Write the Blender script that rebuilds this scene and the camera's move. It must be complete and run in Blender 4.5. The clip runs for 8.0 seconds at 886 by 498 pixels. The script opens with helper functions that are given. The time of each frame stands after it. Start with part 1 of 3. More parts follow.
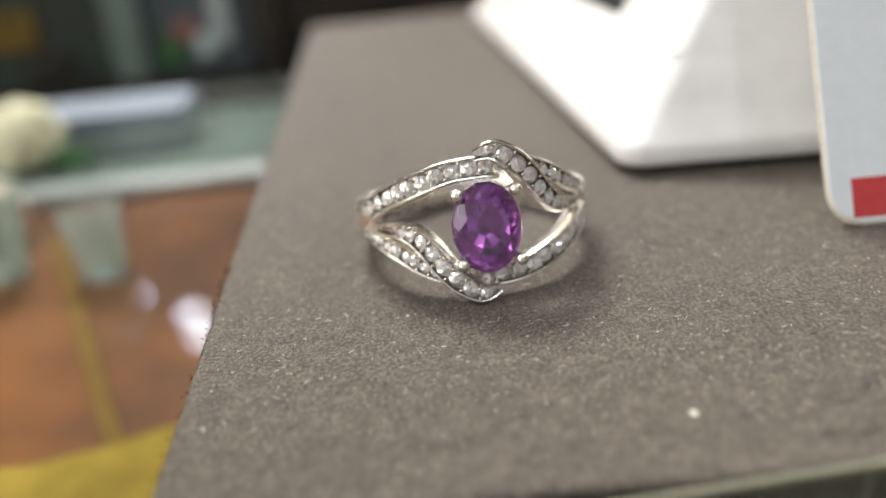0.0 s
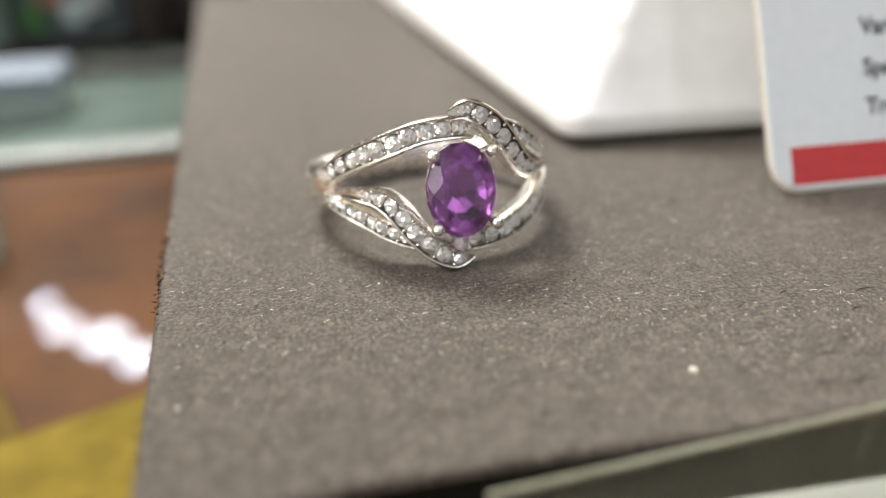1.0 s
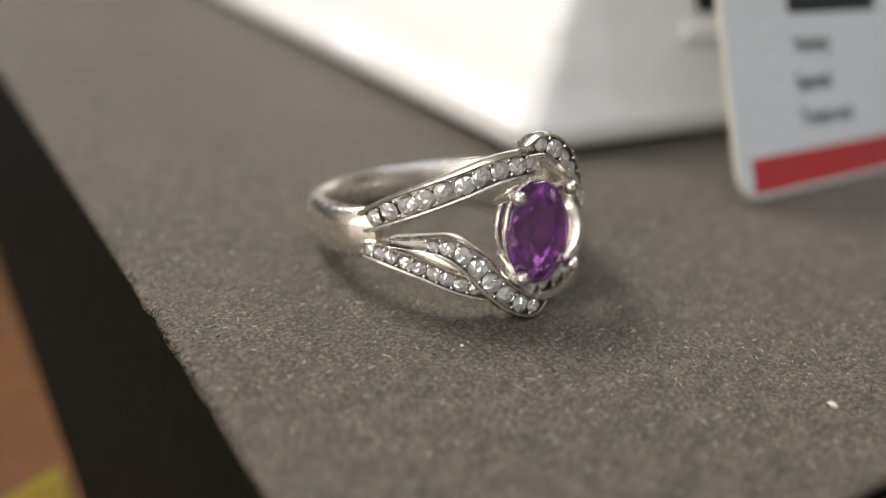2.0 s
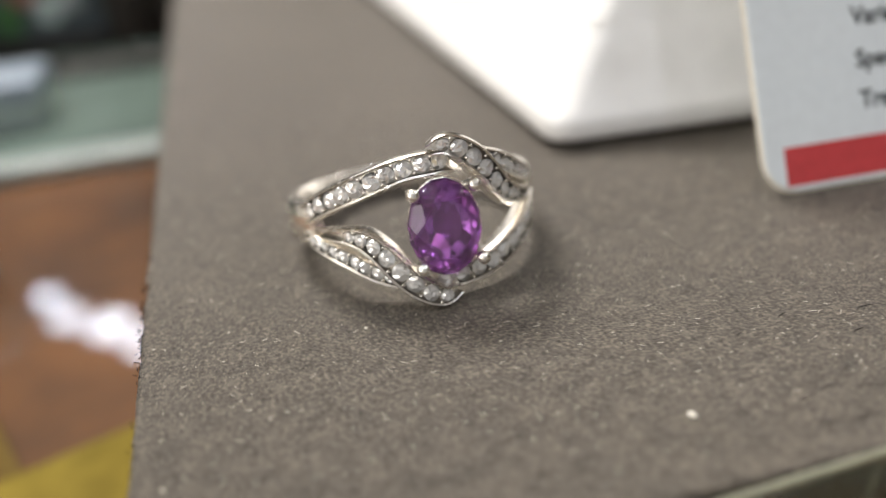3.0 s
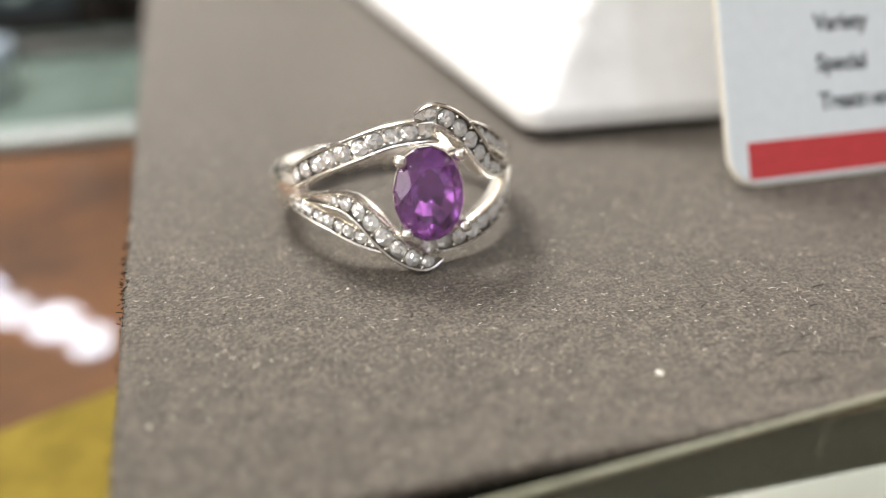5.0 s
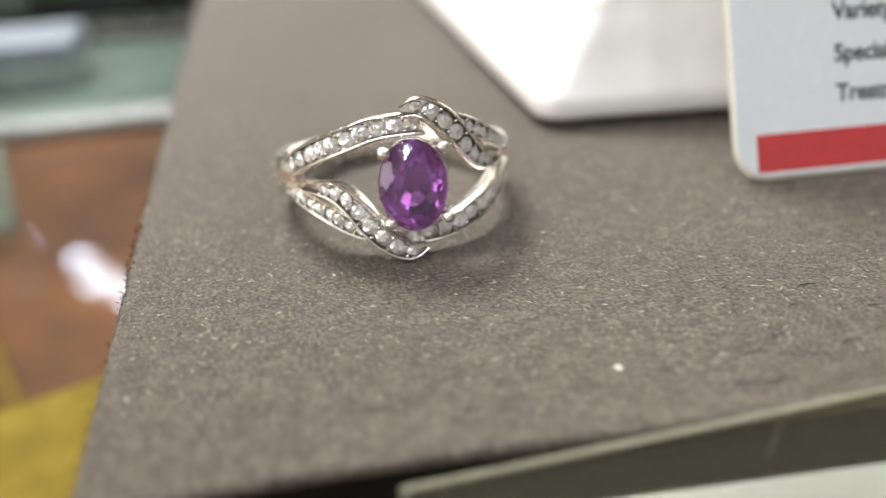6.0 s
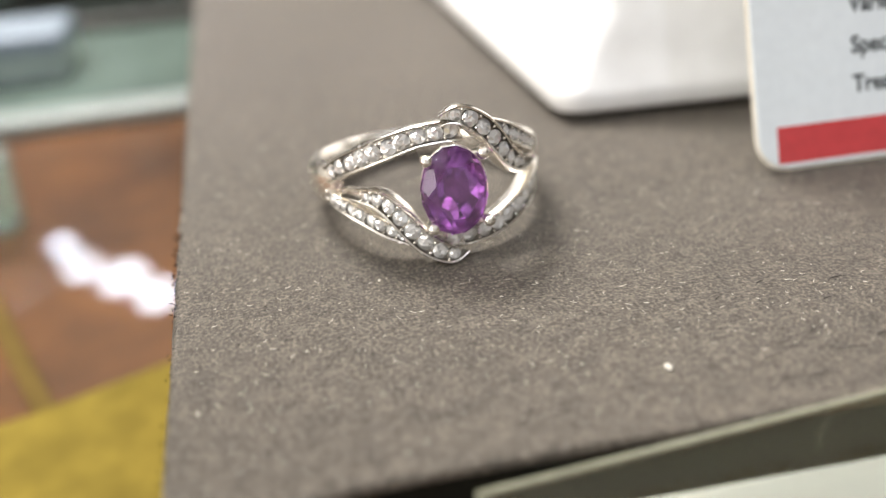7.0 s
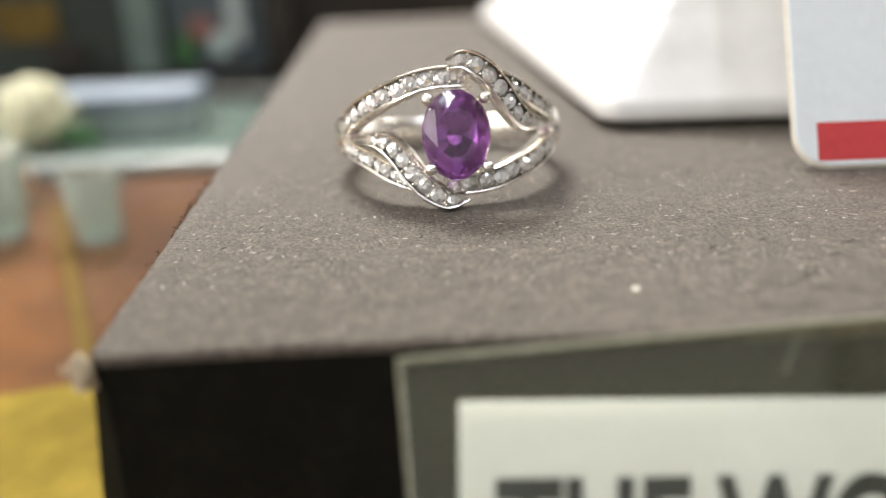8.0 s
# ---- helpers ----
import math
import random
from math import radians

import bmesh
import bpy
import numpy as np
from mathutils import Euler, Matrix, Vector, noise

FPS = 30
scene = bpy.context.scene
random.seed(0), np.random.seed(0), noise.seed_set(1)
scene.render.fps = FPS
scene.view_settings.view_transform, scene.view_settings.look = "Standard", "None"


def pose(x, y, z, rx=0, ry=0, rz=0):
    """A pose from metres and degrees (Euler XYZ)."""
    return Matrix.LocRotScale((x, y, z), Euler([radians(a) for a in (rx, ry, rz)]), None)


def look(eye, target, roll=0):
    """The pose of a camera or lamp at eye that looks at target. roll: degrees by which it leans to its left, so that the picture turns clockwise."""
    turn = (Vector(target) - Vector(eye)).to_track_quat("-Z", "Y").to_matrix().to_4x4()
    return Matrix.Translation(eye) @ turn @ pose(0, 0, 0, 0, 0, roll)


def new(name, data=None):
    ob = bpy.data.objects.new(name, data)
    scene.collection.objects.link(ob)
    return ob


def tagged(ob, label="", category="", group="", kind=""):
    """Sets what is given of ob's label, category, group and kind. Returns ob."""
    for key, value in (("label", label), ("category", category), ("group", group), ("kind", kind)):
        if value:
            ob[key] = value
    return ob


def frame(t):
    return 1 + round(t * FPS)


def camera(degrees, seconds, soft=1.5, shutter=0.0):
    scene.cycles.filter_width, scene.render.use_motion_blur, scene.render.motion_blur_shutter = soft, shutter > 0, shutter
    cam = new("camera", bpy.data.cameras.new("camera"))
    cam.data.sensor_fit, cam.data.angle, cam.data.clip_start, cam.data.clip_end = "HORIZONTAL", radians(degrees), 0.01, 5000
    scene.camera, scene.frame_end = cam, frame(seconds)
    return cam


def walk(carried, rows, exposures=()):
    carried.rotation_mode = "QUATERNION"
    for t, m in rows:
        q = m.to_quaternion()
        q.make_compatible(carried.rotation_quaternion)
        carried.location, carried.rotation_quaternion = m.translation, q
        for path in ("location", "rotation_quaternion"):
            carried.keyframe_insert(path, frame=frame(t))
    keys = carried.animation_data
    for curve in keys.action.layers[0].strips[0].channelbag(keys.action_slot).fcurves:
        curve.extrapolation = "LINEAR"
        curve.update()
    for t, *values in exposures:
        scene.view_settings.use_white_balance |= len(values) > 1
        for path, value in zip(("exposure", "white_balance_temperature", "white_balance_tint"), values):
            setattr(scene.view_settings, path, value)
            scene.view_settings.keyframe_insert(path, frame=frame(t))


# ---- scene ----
# Lengths below are in centimetres where a name ends in _cm or a mesh is made with part(); the world is in metres.
cam = camera(60.8, 8.0, soft=1.0, shutter=0.4)
cam.data.dof.use_dof = True
cam.data.dof.focus_distance = 0.0572
cam.data.dof.aperture_fstop = 11.5
cam.data.dof.aperture_blades = 0
PATH = [
    (0, (0.01599, -0.03298, 0.03035), (0.01927, 0.01232, 0.00945), -5.34),
    (0.5, (0.01375, -0.03385, 0.02830), (0.01883, 0.01125, 0.00732), -4.41),
    (1, (0.00845, -0.03004, 0.02819), (0.01976, 0.01333, 0.00602), -1.23),
    (1.5, (-0.00077, -0.02018, 0.02946), (0.01872, 0.01964, 0.00634), 0.98),
    (2, (-0.01046, -0.01211, 0.02916), (0.01628, 0.02337, 0.00622), 4.47),
    (2.2, (-0.01077, -0.01210, 0.02902), (0.01601, 0.02328, 0.00598), 4.16),
    (3.3, (0.02024, -0.03363, 0.03283), (0.02326, 0.01061, 0.00971), -7.28),
    (3.5, (0.02297, -0.03624, 0.03229), (0.02330, 0.00849, 0.00995), -7.40),
    (4, (0.02096, -0.03553, 0.02983), (0.02382, 0.00862, 0.00654), -5.12),
    (4.5, (0.00799, -0.02849, 0.02604), (0.02056, 0.01371, 0.00236), -0.62),
    (4.7, (0.00497, -0.02762, 0.02808), (0.02076, 0.01365, 0.00467), 0.52),
    (5.8, (0.02082, -0.03495, 0.03168), (0.02551, 0.00841, 0.00723), -4.86),
    (6, (0.01439, -0.03182, 0.03153), (0.02341, 0.01069, 0.00681), -2.23),
    (6.5, (0.00219, -0.02342, 0.03190), (0.01962, 0.01528, 0.00546), 1.86),
    (7, (0.00986, -0.03096, 0.03457), (0.01964, 0.01049, 0.00839), -3.29),
    (7.5, (0.01919, -0.03726, 0.02769), (0.02289, 0.00691, 0.00456), -2.72),
    (8, (0.01814, -0.03908, 0.02119), (0.02122, 0.00712, 0.00233), -2.24),
]
EXPOSURES = [(0.0, -0.29), (0.5, -0.29), (1.0, -0.17), (1.5, -0.24), (2.0, -0.77), (2.2, -0.77), (3.3, -0.28), (3.5, -0.18), (4.0, 0.2), (4.5, 0.01), (6.0, -0.11), (6.5, 0.0), (7.0, 0.02), (7.5, 0.08), (8.0, 0.02)]
walk(cam, [(t, look(eye, target, roll)) for t, eye, target, roll in PATH], EXPOSURES)

# ---- world, lamps ----
world = bpy.data.worlds.new("world")
scene.world = world
world.use_nodes = True
world.node_tree.nodes["Background"].inputs[0].default_value = (0.55, 0.6, 0.65, 1)
world.node_tree.nodes["Background"].inputs[1].default_value = 0.05

CEILING_Z, FLOOR_Z, COUNTER_Z = 1.75, -0.95, -0.035


def lamp(name, x, y, sx, sy, watts, colour, round_shape=False):
    """A lamp that shines down from just below the ceiling."""
    data = bpy.data.lights.new(name, "AREA")
    data.shape = "ELLIPSE" if round_shape else "RECTANGLE"
    data.size, data.size_y, data.energy, data.color = sx, sy, watts, colour
    ob = new(name, data)
    ob.matrix_world = Matrix.Translation((x, y, CEILING_Z - 0.022))
    return ob


COOL, DAY = (0.80, 0.86, 1.0), (1.0, 0.955, 0.89)
PANELS = [(-0.3, 1.35, 0.85, 0.5, 104), (-1.8, 0.2, 0.6, 1.2, 26), (1.75, 0.5, 0.5, 0.5, 28)]
SPOTS = [(-0.74, 3.12, 0.19, 4.4), (-0.58, 2.92, 0.16, 3.2), (-0.94, 3.28, 0.15, 2.3), (-1.06, 3.52, 0.10, 1.6), (-1.41, 3.80, 0.10, 1.3)]
# Twelve more, unseen, added overhead to put sparkle on the ring.
SPOTS += [(x, y, 0.08, 2.4) for x in (-1.3, -0.6, 0.1, 0.8) for y in (-1.25, -0.75, -0.25)]
# An unseen window, added on the left to brighten the ring's left side.
ADDED_WINDOW = (-2.45, 0.35, 0.0, 1.5)   # y from, y to, z from, z to, in the west wall
for x, y, sx, sy, watts in PANELS:
    lamp("panel_lamp", x, y, sx, sy, watts, DAY)
for x, y, d, watts in SPOTS:
    lamp("spot_lamp", x, y, d, d, watts, COOL, True)
window_fill = lamp("added_daylight", 0, 0, ADDED_WINDOW[1] - ADDED_WINDOW[0], ADDED_WINDOW[3] - ADDED_WINDOW[2], 50, (1.0, 0.96, 0.89))
window_fill.matrix_world = Matrix.Translation((-2.66, (ADDED_WINDOW[0] + ADDED_WINDOW[1]) / 2, (ADDED_WINDOW[2] + ADDED_WINDOW[3]) / 2)) @ Matrix.Rotation(radians(-90), 4, "Z") @ Matrix.Rotation(radians(90), 4, "X")
# A second unseen window, added behind the camera to brighten stones and card.
ADDED_SOUTH_WINDOW = (-2.0, 1.4, -0.3, 1.4)   # x from, x to, z from, z to, in the south wall
window_fill = lamp("added_daylight", 0, 0, ADDED_SOUTH_WINDOW[1] - ADDED_SOUTH_WINDOW[0], ADDED_SOUTH_WINDOW[3] - ADDED_SOUTH_WINDOW[2], 9, (1.0, 0.97, 0.92))
window_fill.matrix_world = Matrix.Translation(((ADDED_SOUTH_WINDOW[0] + ADDED_SOUTH_WINDOW[1]) / 2, -2.66, (ADDED_SOUTH_WINDOW[2] + ADDED_SOUTH_WINDOW[3]) / 2)) @ Matrix.Rotation(radians(90), 4, "X")


# ---- materials ----
def material(name):
    m = bpy.data.materials.new(name)
    m.use_nodes = True
    return m, m.node_tree.nodes, m.node_tree.links, m.node_tree.nodes["Principled BSDF"]


def noise_node(nodes, links, scale, detail=4.0, rough=0.6, stretch=None, turn=0.5):
    """A noise over real-world metres; scale is in cycles a metre."""
    geo = nodes.new("ShaderNodeNewGeometry")
    tex = nodes.new("ShaderNodeTexNoise")
    tex.inputs["Scale"].default_value = scale
    tex.inputs["Detail"].default_value = detail
    tex.inputs["Roughness"].default_value = rough
    if stretch:
        mp = nodes.new("ShaderNodeMapping")
        mp.inputs["Scale"].default_value = stretch
        mp.inputs["Rotation"].default_value = (0, 0, turn)
        links.new(geo.outputs["Position"], mp.inputs["Vector"])
        links.new(mp.outputs[0], tex.inputs["Vector"])
    else:
        links.new(geo.outputs["Position"], tex.inputs["Vector"])
    return tex.outputs["Fac"]


def ramp(nodes, links, fac, stops):
    r = nodes.new("ShaderNodeValToRGB")
    while len(r.color_ramp.elements) < len(stops):
        r.color_ramp.elements.new(0.5)
    for e, (p, c) in zip(r.color_ramp.elements, stops):
        e.position, e.color = p, (*c, 1)
    links.new(fac, r.inputs[0])
    return r.outputs[0]


def mix(nodes, links, fac, a, b, mode="MIX"):
    n = nodes.new("ShaderNodeMix")
    n.data_type, n.blend_type = "RGBA", mode
    for socket, value in ((n.inputs[0], fac), (n.inputs[6], a), (n.inputs[7], b)):
        if isinstance(value, (int, float)):
            socket.default_value = value
        elif isinstance(value, tuple):
            socket.default_value = (*value, 1)
        else:
            links.new(value, socket)
    return n.outputs[2]


def bump(nodes, links, bsdf, height, distance, strength=1.0):
    b = nodes.new("ShaderNodeBump")
    b.inputs["Strength"].default_value, b.inputs["Distance"].default_value = strength, distance
    links.new(height, b.inputs["Height"])
    links.new(b.outputs[0], bsdf.inputs["Normal"])


def plain(name, colour, rough=0.5, metal=0.0, vary=0.15, scale=300.0, relief=0.0, coat=0.0, spec=0.5):
    """A surface of one colour with fine and coarse variation."""
    m, nodes, links, b = material(name)
    n1, n2 = noise_node(nodes, links, scale), noise_node(nodes, links, scale / 9, 3)
    lo, hi = tuple(c * (1 - vary) for c in colour), tuple(min(1, c * (1 + vary)) for c in colour)
    c1 = ramp(nodes, links, n1, [(0.3, lo), (0.7, hi)])
    c2 = ramp(nodes, links, n2, [(0.3, (1 - vary, 1 - vary, 1 - vary)), (0.7, (1, 1, 1))])
    links.new(mix(nodes, links, 1.0, c1, c2, "MULTIPLY"), b.inputs["Base Color"])
    b.inputs["Roughness"].default_value, b.inputs["Metallic"].default_value = rough, metal
    b.inputs["Specular IOR Level"].default_value = spec
    b.inputs["Coat Weight"].default_value, b.inputs["Coat Roughness"].default_value = coat, 0.03
    if relief:
        bump(nodes, links, b, n1, relief)
    return m


def board_paper():
    """Brown-grey uncoated wrapping paper with pale and dark fibres."""
    m, nodes, links, b = material("board_paper")
    fine = noise_node(nodes, links, 3400, 6, 0.75)
    fibre = noise_node(nodes, links, 1500, 5, 0.68, (1.0, 0.45, 1.0), 0.35)
    cross = noise_node(nodes, links, 1250, 5, 0.68, (0.5, 1.0, 1.0), -0.9)
    mid = noise_node(nodes, links, 600, 3, 0.6)
    broad = noise_node(nodes, links, 45, 3)
    c = ramp(nodes, links, fine, [(0.36, (0.022, 0.019, 0.0158)), (0.5, (0.093, 0.0805, 0.067)), (0.64, (0.255, 0.222, 0.187))])
    for layer in (fibre, cross):
        f = ramp(nodes, links, layer, [(0.55, (0, 0, 0)), (0.70, (0.8, 0.8, 0.8))])
        c = mix(nodes, links, f, c, (0.172, 0.149, 0.127))
        f = ramp(nodes, links, layer, [(0.32, (0.65, 0.65, 0.65)), (0.46, (0, 0, 0))])
        c = mix(nodes, links, f, c, (0.042, 0.036, 0.029))
    s = ramp(nodes, links, mid, [(0.35, (0.80, 0.79, 0.76)), (0.65, (1.10, 1.075, 1.02))])
    c = mix(nodes, links, 1.0, c, s, "MULTIPLY")
    s2 = ramp(nodes, links, broad, [(0.35, (0.9, 0.9, 0.9)), (0.65, (1.05, 1.05, 1.05))])
    links.new(mix(nodes, links, 1.0, c, s2, "MULTIPLY"), b.inputs["Base Color"])
    b.inputs["Roughness"].default_value = 0.5
    b.inputs["Specular IOR Level"].default_value = 0.3
    bump(nodes, links, b, fine, 0.00024, 0.6)
    return m


def silver():
    m, nodes, links, b = material("polished_silver")
    n1 = noise_node(nodes, links, 900, 3)
    links.new(ramp(nodes, links, n1, [(0.3, (0.92, 0.87, 0.79)), (0.7, (0.97, 0.945, 0.90))]), b.inputs["Base Color"])
    b.inputs["Metallic"].default_value = 1.0
    r = nodes.new("ShaderNodeMapRange")
    r.inputs["To Min"].default_value, r.inputs["To Max"].default_value = 0.17, 0.34
    links.new(noise_node(nodes, links, 1500, 4), r.inputs["Value"])
    links.new(r.outputs[0], b.inputs["Roughness"])
    bump(nodes, links, b, n1, 0.00004, 0.5)
    return m


def clear(name, colour, ior, rough=0.0, through_it=1.0):
    m, nodes, links, b = material(name)
    b.inputs["Base Color"].default_value = (*colour, 1)
    b.inputs["Transmission Weight"].default_value = through_it
    b.inputs["IOR"].default_value, b.inputs["Roughness"].default_value = ior, rough
    return m


PAPER_TOP = board_paper()
BLACK_WRAP = plain("black_wrap_paper", (0.009, 0.0085, 0.006), 0.8, scale=2500, vary=0.4, relief=0.00005, spec=0.08)
RAW_BOARD = plain("raw_board", (0.60, 0.51, 0.36), 0.9, scale=2500, vary=0.4, relief=0.0002)
SILVER = silver()
AMETHYST = clear("amethyst", (0.35, 0.115, 0.46), 1.55, 0.05, 0.97)
AMETHYST.node_tree.nodes["Principled BSDF"].inputs["Coat Weight"].default_value = 0.6
AMETHYST.node_tree.nodes["Principled BSDF"].inputs["Coat Roughness"].default_value = 0.01
ZIRCON = clear("clear_stone", (0.985, 0.98, 0.965), 2.1, 0.04, 0.08)
ZIRCON.node_tree.nodes["Principled BSDF"].inputs["Metallic"].default_value = 0.62
DARK_SILVER = plain("dark_silver", (0.20, 0.175, 0.14), 0.4, 0.8, vary=0.4, scale=3000)
WHITE_PLASTIC = plain("white_plastic", (0.82, 0.805, 0.78), 0.35, vary=0.03, scale=400, coat=0.3)
VELVET = plain("black_velvet", (0.02, 0.021, 0.02), 0.9, vary=0.3, spec=0.1)
CARD_WHITE = plain("card_white", (0.73, 0.77, 0.78), 0.35, vary=0.03, scale=900, coat=0.4)
CARD_EDGE = plain("card_core", (0.80, 0.74, 0.62), 0.6, vary=0.08, scale=1500)
CARD_RED = plain("card_red", (0.55, 0.055, 0.06), 0.3, vary=0.08, scale=900, coat=0.5)
INK = plain("black_ink", (0.03, 0.035, 0.035), 0.5, vary=0.2, scale=2000)
LABEL_PAPER = plain("label_paper", (0.70, 0.71, 0.71), 0.6, vary=0.03, scale=1500, relief=0.00001)
SCUFF = plain("scuffed_paper", (0.045, 0.038, 0.031), 0.8, vary=0.3, scale=2500)
LINT = plain("pale_lint", (0.62, 0.58, 0.5), 0.8, vary=0.2, scale=3000)
WOOD = plain("orange_brown_wood", (0.16, 0.062, 0.014), 0.5, vary=0.5, scale=45, coat=0.65, spec=0.1)
DARK_WOOD = plain("dark_brown_wood", (0.024, 0.015, 0.010), 0.4, vary=0.4, scale=50)
YELLOW = plain("yellow_cloth", (0.24, 0.175, 0.03), 0.9, vary=0.25, scale=120, spec=0.1)
TAN = plain("tan_strip", (0.16, 0.105, 0.03), 0.95, vary=0.25, scale=150, spec=0.1)
GREEN_GLASS = plain("pale_green_glass_edge", (0.135, 0.18, 0.155), 0.2, vary=0.2, scale=40)
PALE_TEAL = plain("pale_teal_glass", (0.44, 0.52, 0.49), 0.15, vary=0.3, scale=60)
BLUE_WHITE = plain("pale_blue_card", (0.23, 0.28, 0.34), 0.5, vary=0.1, scale=60)
CREAM = plain("cream_petal", (0.78, 0.76, 0.52), 0.6, vary=0.1, scale=120)
LEAF = plain("leaf_green", (0.045, 0.15, 0.035), 0.5, vary=0.3, scale=200)
DARK_GREEN = plain("dark_green_panel", (0.02, 0.03, 0.021), 0.5, vary=0.4, scale=30)
GREY_BLUE = plain("grey_blue_panel", (0.075, 0.095, 0.105), 0.4, vary=0.4, scale=40)
WALL_PAINT = plain("wall_paint", (0.16, 0.145, 0.125), 0.8, vary=0.1, scale=8)
CEILING_PAINT = plain("ceiling_paint", (0.78, 0.76, 0.72), 0.9, vary=0.04, scale=8)
# For the two unseen window walls, pale so they throw light on the ring.
PALE_PAINT = plain("pale_wall_paint", (0.6, 0.58, 0.54), 0.8, vary=0.08, scale=8)
FLOOR_TILE = plain("floor_tile", (0.22, 0.19, 0.16), 0.4, vary=0.2, scale=6)
LAMP_RIM = plain("lamp_rim", (0.7, 0.7, 0.7), 0.5, vary=0.03)


def laminate():
    m, nodes, links, b = material("clear_laminate")
    # The olive tint and slight haze stand in for a reflection on the film.
    b.inputs["Base Color"].default_value = (0.74, 0.74, 0.54, 1)
    b.inputs["Specular IOR Level"].default_value = 0.2
    b.inputs["Transmission Weight"].default_value = 0.975
    b.inputs["IOR"].default_value, b.inputs["Roughness"].default_value = 1.48, 0.06
    bump(nodes, links, b, noise_node(nodes, links, 60, 2), 0.0004, 0.3)
    return m


LAMINATE = laminate()
PLUME_GLASS = clear("plume_glass", (0.80, 0.9, 0.85), 1.25, 0.2, 0.8)
LAMINATE_EDGE = plain("laminate_edge", (0.22, 0.22, 0.155), 0.3, vary=0.15, scale=900)
PALE_EDGE = plain("white_glass_edge", (0.33, 0.37, 0.35), 0.2, vary=0.1, scale=60)
PEACH = plain("peach_wax", (0.72, 0.5, 0.32), 0.5, vary=0.1, scale=100)
WHITE_STRIP = plain("white_enamel", (0.38, 0.41, 0.40), 0.3, vary=0.1, scale=60)
RUST = plain("dull_red_print", (0.22, 0.08, 0.06), 0.5, vary=0.3, scale=60)


# ---- mesh helpers ----
def base_of(ob):
    where = Vector((0, 0, 0))
    while ob is not None:
        where += ob.location
        ob = ob.parent
    return where


def finish(bm, name, mat, smooth):
    bmesh.ops.recalc_face_normals(bm, faces=bm.faces)
    mesh = bpy.data.meshes.new(name)
    bm.to_mesh(mesh)
    bm.free()
    mesh.materials.append(mat)
    if smooth is not None:
        mesh.polygons.foreach_set("use_smooth", [True] * len(mesh.polygons))
        mesh.set_sharp_from_angle(angle=radians(smooth))
        for p in mesh.polygons:
            if p.loop_total > 8:
                p.use_smooth = False
    return mesh


def part(name, bm, mat, parent, label="", smooth=18):
    """One mesh object under a thing or a part, from a bmesh in world centimetres."""
    off = base_of(parent)
    for v in bm.verts:
        v.co = v.co * 0.01 - off
    ob = new(name, finish(bm, name, mat, smooth))
    ob.parent = parent
    return tagged(ob, label)


def thing(name, at_cm, label, category, group="", kind=""):
    ob = new(name)
    ob.empty_display_size = 0.005
    ob.location = Vector(at_cm) * 0.01
    return tagged(ob, label, category, group, kind)


def single(name, bm, mat, label, category, group="", kind="", smooth=18):
    for v in bm.verts:
        v.co *= 0.01
    return tagged(new(name, finish(bm, name, mat, smooth)), label, category, group, kind)


def box(lo, hi, bevel=0.0, segments=2, bm=None):
    own = bmesh.new()
    bmesh.ops.create_cube(own, size=1)
    for v in own.verts:
        v.co = Vector([(a + b) / 2 + c * (b - a) for a, b, c in zip(lo, hi, v.co)])
    if bevel:
        bmesh.ops.bevel(own, geom=own.edges[:], offset=bevel, segments=segments, profile=0.5, affect="EDGES")
    if bm is None:
        return own
    mesh = bpy.data.meshes.new("tmp")
    own.to_mesh(mesh)
    own.free()
    bm.from_mesh(mesh)
    bpy.data.meshes.remove(mesh)
    return bm


def move(bm, m):
    bmesh.ops.transform(bm, matrix=m, verts=bm.verts)
    return bm


def loft(rings, close=True, cap=True, bm=None):
    """Faces between rings of equally many points."""
    bm = bm or bmesh.new()
    made = [[bm.verts.new(p) for p in ring] for ring in rings]
    n = len(made[0])
    for a, b in zip(made, made[1:]):
        for i in range(n if close else n - 1):
            bm.faces.new((a[i], a[(i + 1) % n], b[(i + 1) % n], b[i]))
    if cap:
        bm.faces.new(made[0][::-1])
        bm.faces.new(made[-1])
    return bm


def tube(points, radius, sides=8, closed=False, bm=None):
    """A round wire along points."""
    pts = [Vector(p) for p in points]
    rings = []
    up = Vector((0.13, 0.31, 0.94))
    for i, p in enumerate(pts):
        a = pts[i - 1] if i or closed else p
        b = pts[(i + 1) % len(pts)] if i < len(pts) - 1 or closed else p
        t = (b - a).normalized()
        s = t.cross(up).normalized()
        u = s.cross(t)
        r = radius[i] if isinstance(radius, (list, tuple)) else radius
        rings.append([p + r * (math.cos(k * math.tau / sides) * s + math.sin(k * math.tau / sides) * u) for k in range(sides)])
    if closed:
        rings.append(rings[0])
    bm = loft(rings, True, not closed, bm)
    if closed:
        bmesh.ops.remove_doubles(bm, verts=bm.verts, dist=1e-6)
    return bm


def ball(centre, r, bm=None, stretch=(1, 1, 1), detail=2):
    own = bmesh.new()
    bmesh.ops.create_icosphere(own, subdivisions=detail, radius=1)
    for v in own.verts:
        v.co = Vector(centre) + Vector([c * r * s for c, s in zip(v.co, stretch)])
    if bm is None:
        return own
    mesh = bpy.data.meshes.new("tmp")
    own.to_mesh(mesh)
    own.free()
    bm.from_mesh(mesh)
    bpy.data.meshes.remove(mesh)
    return bm


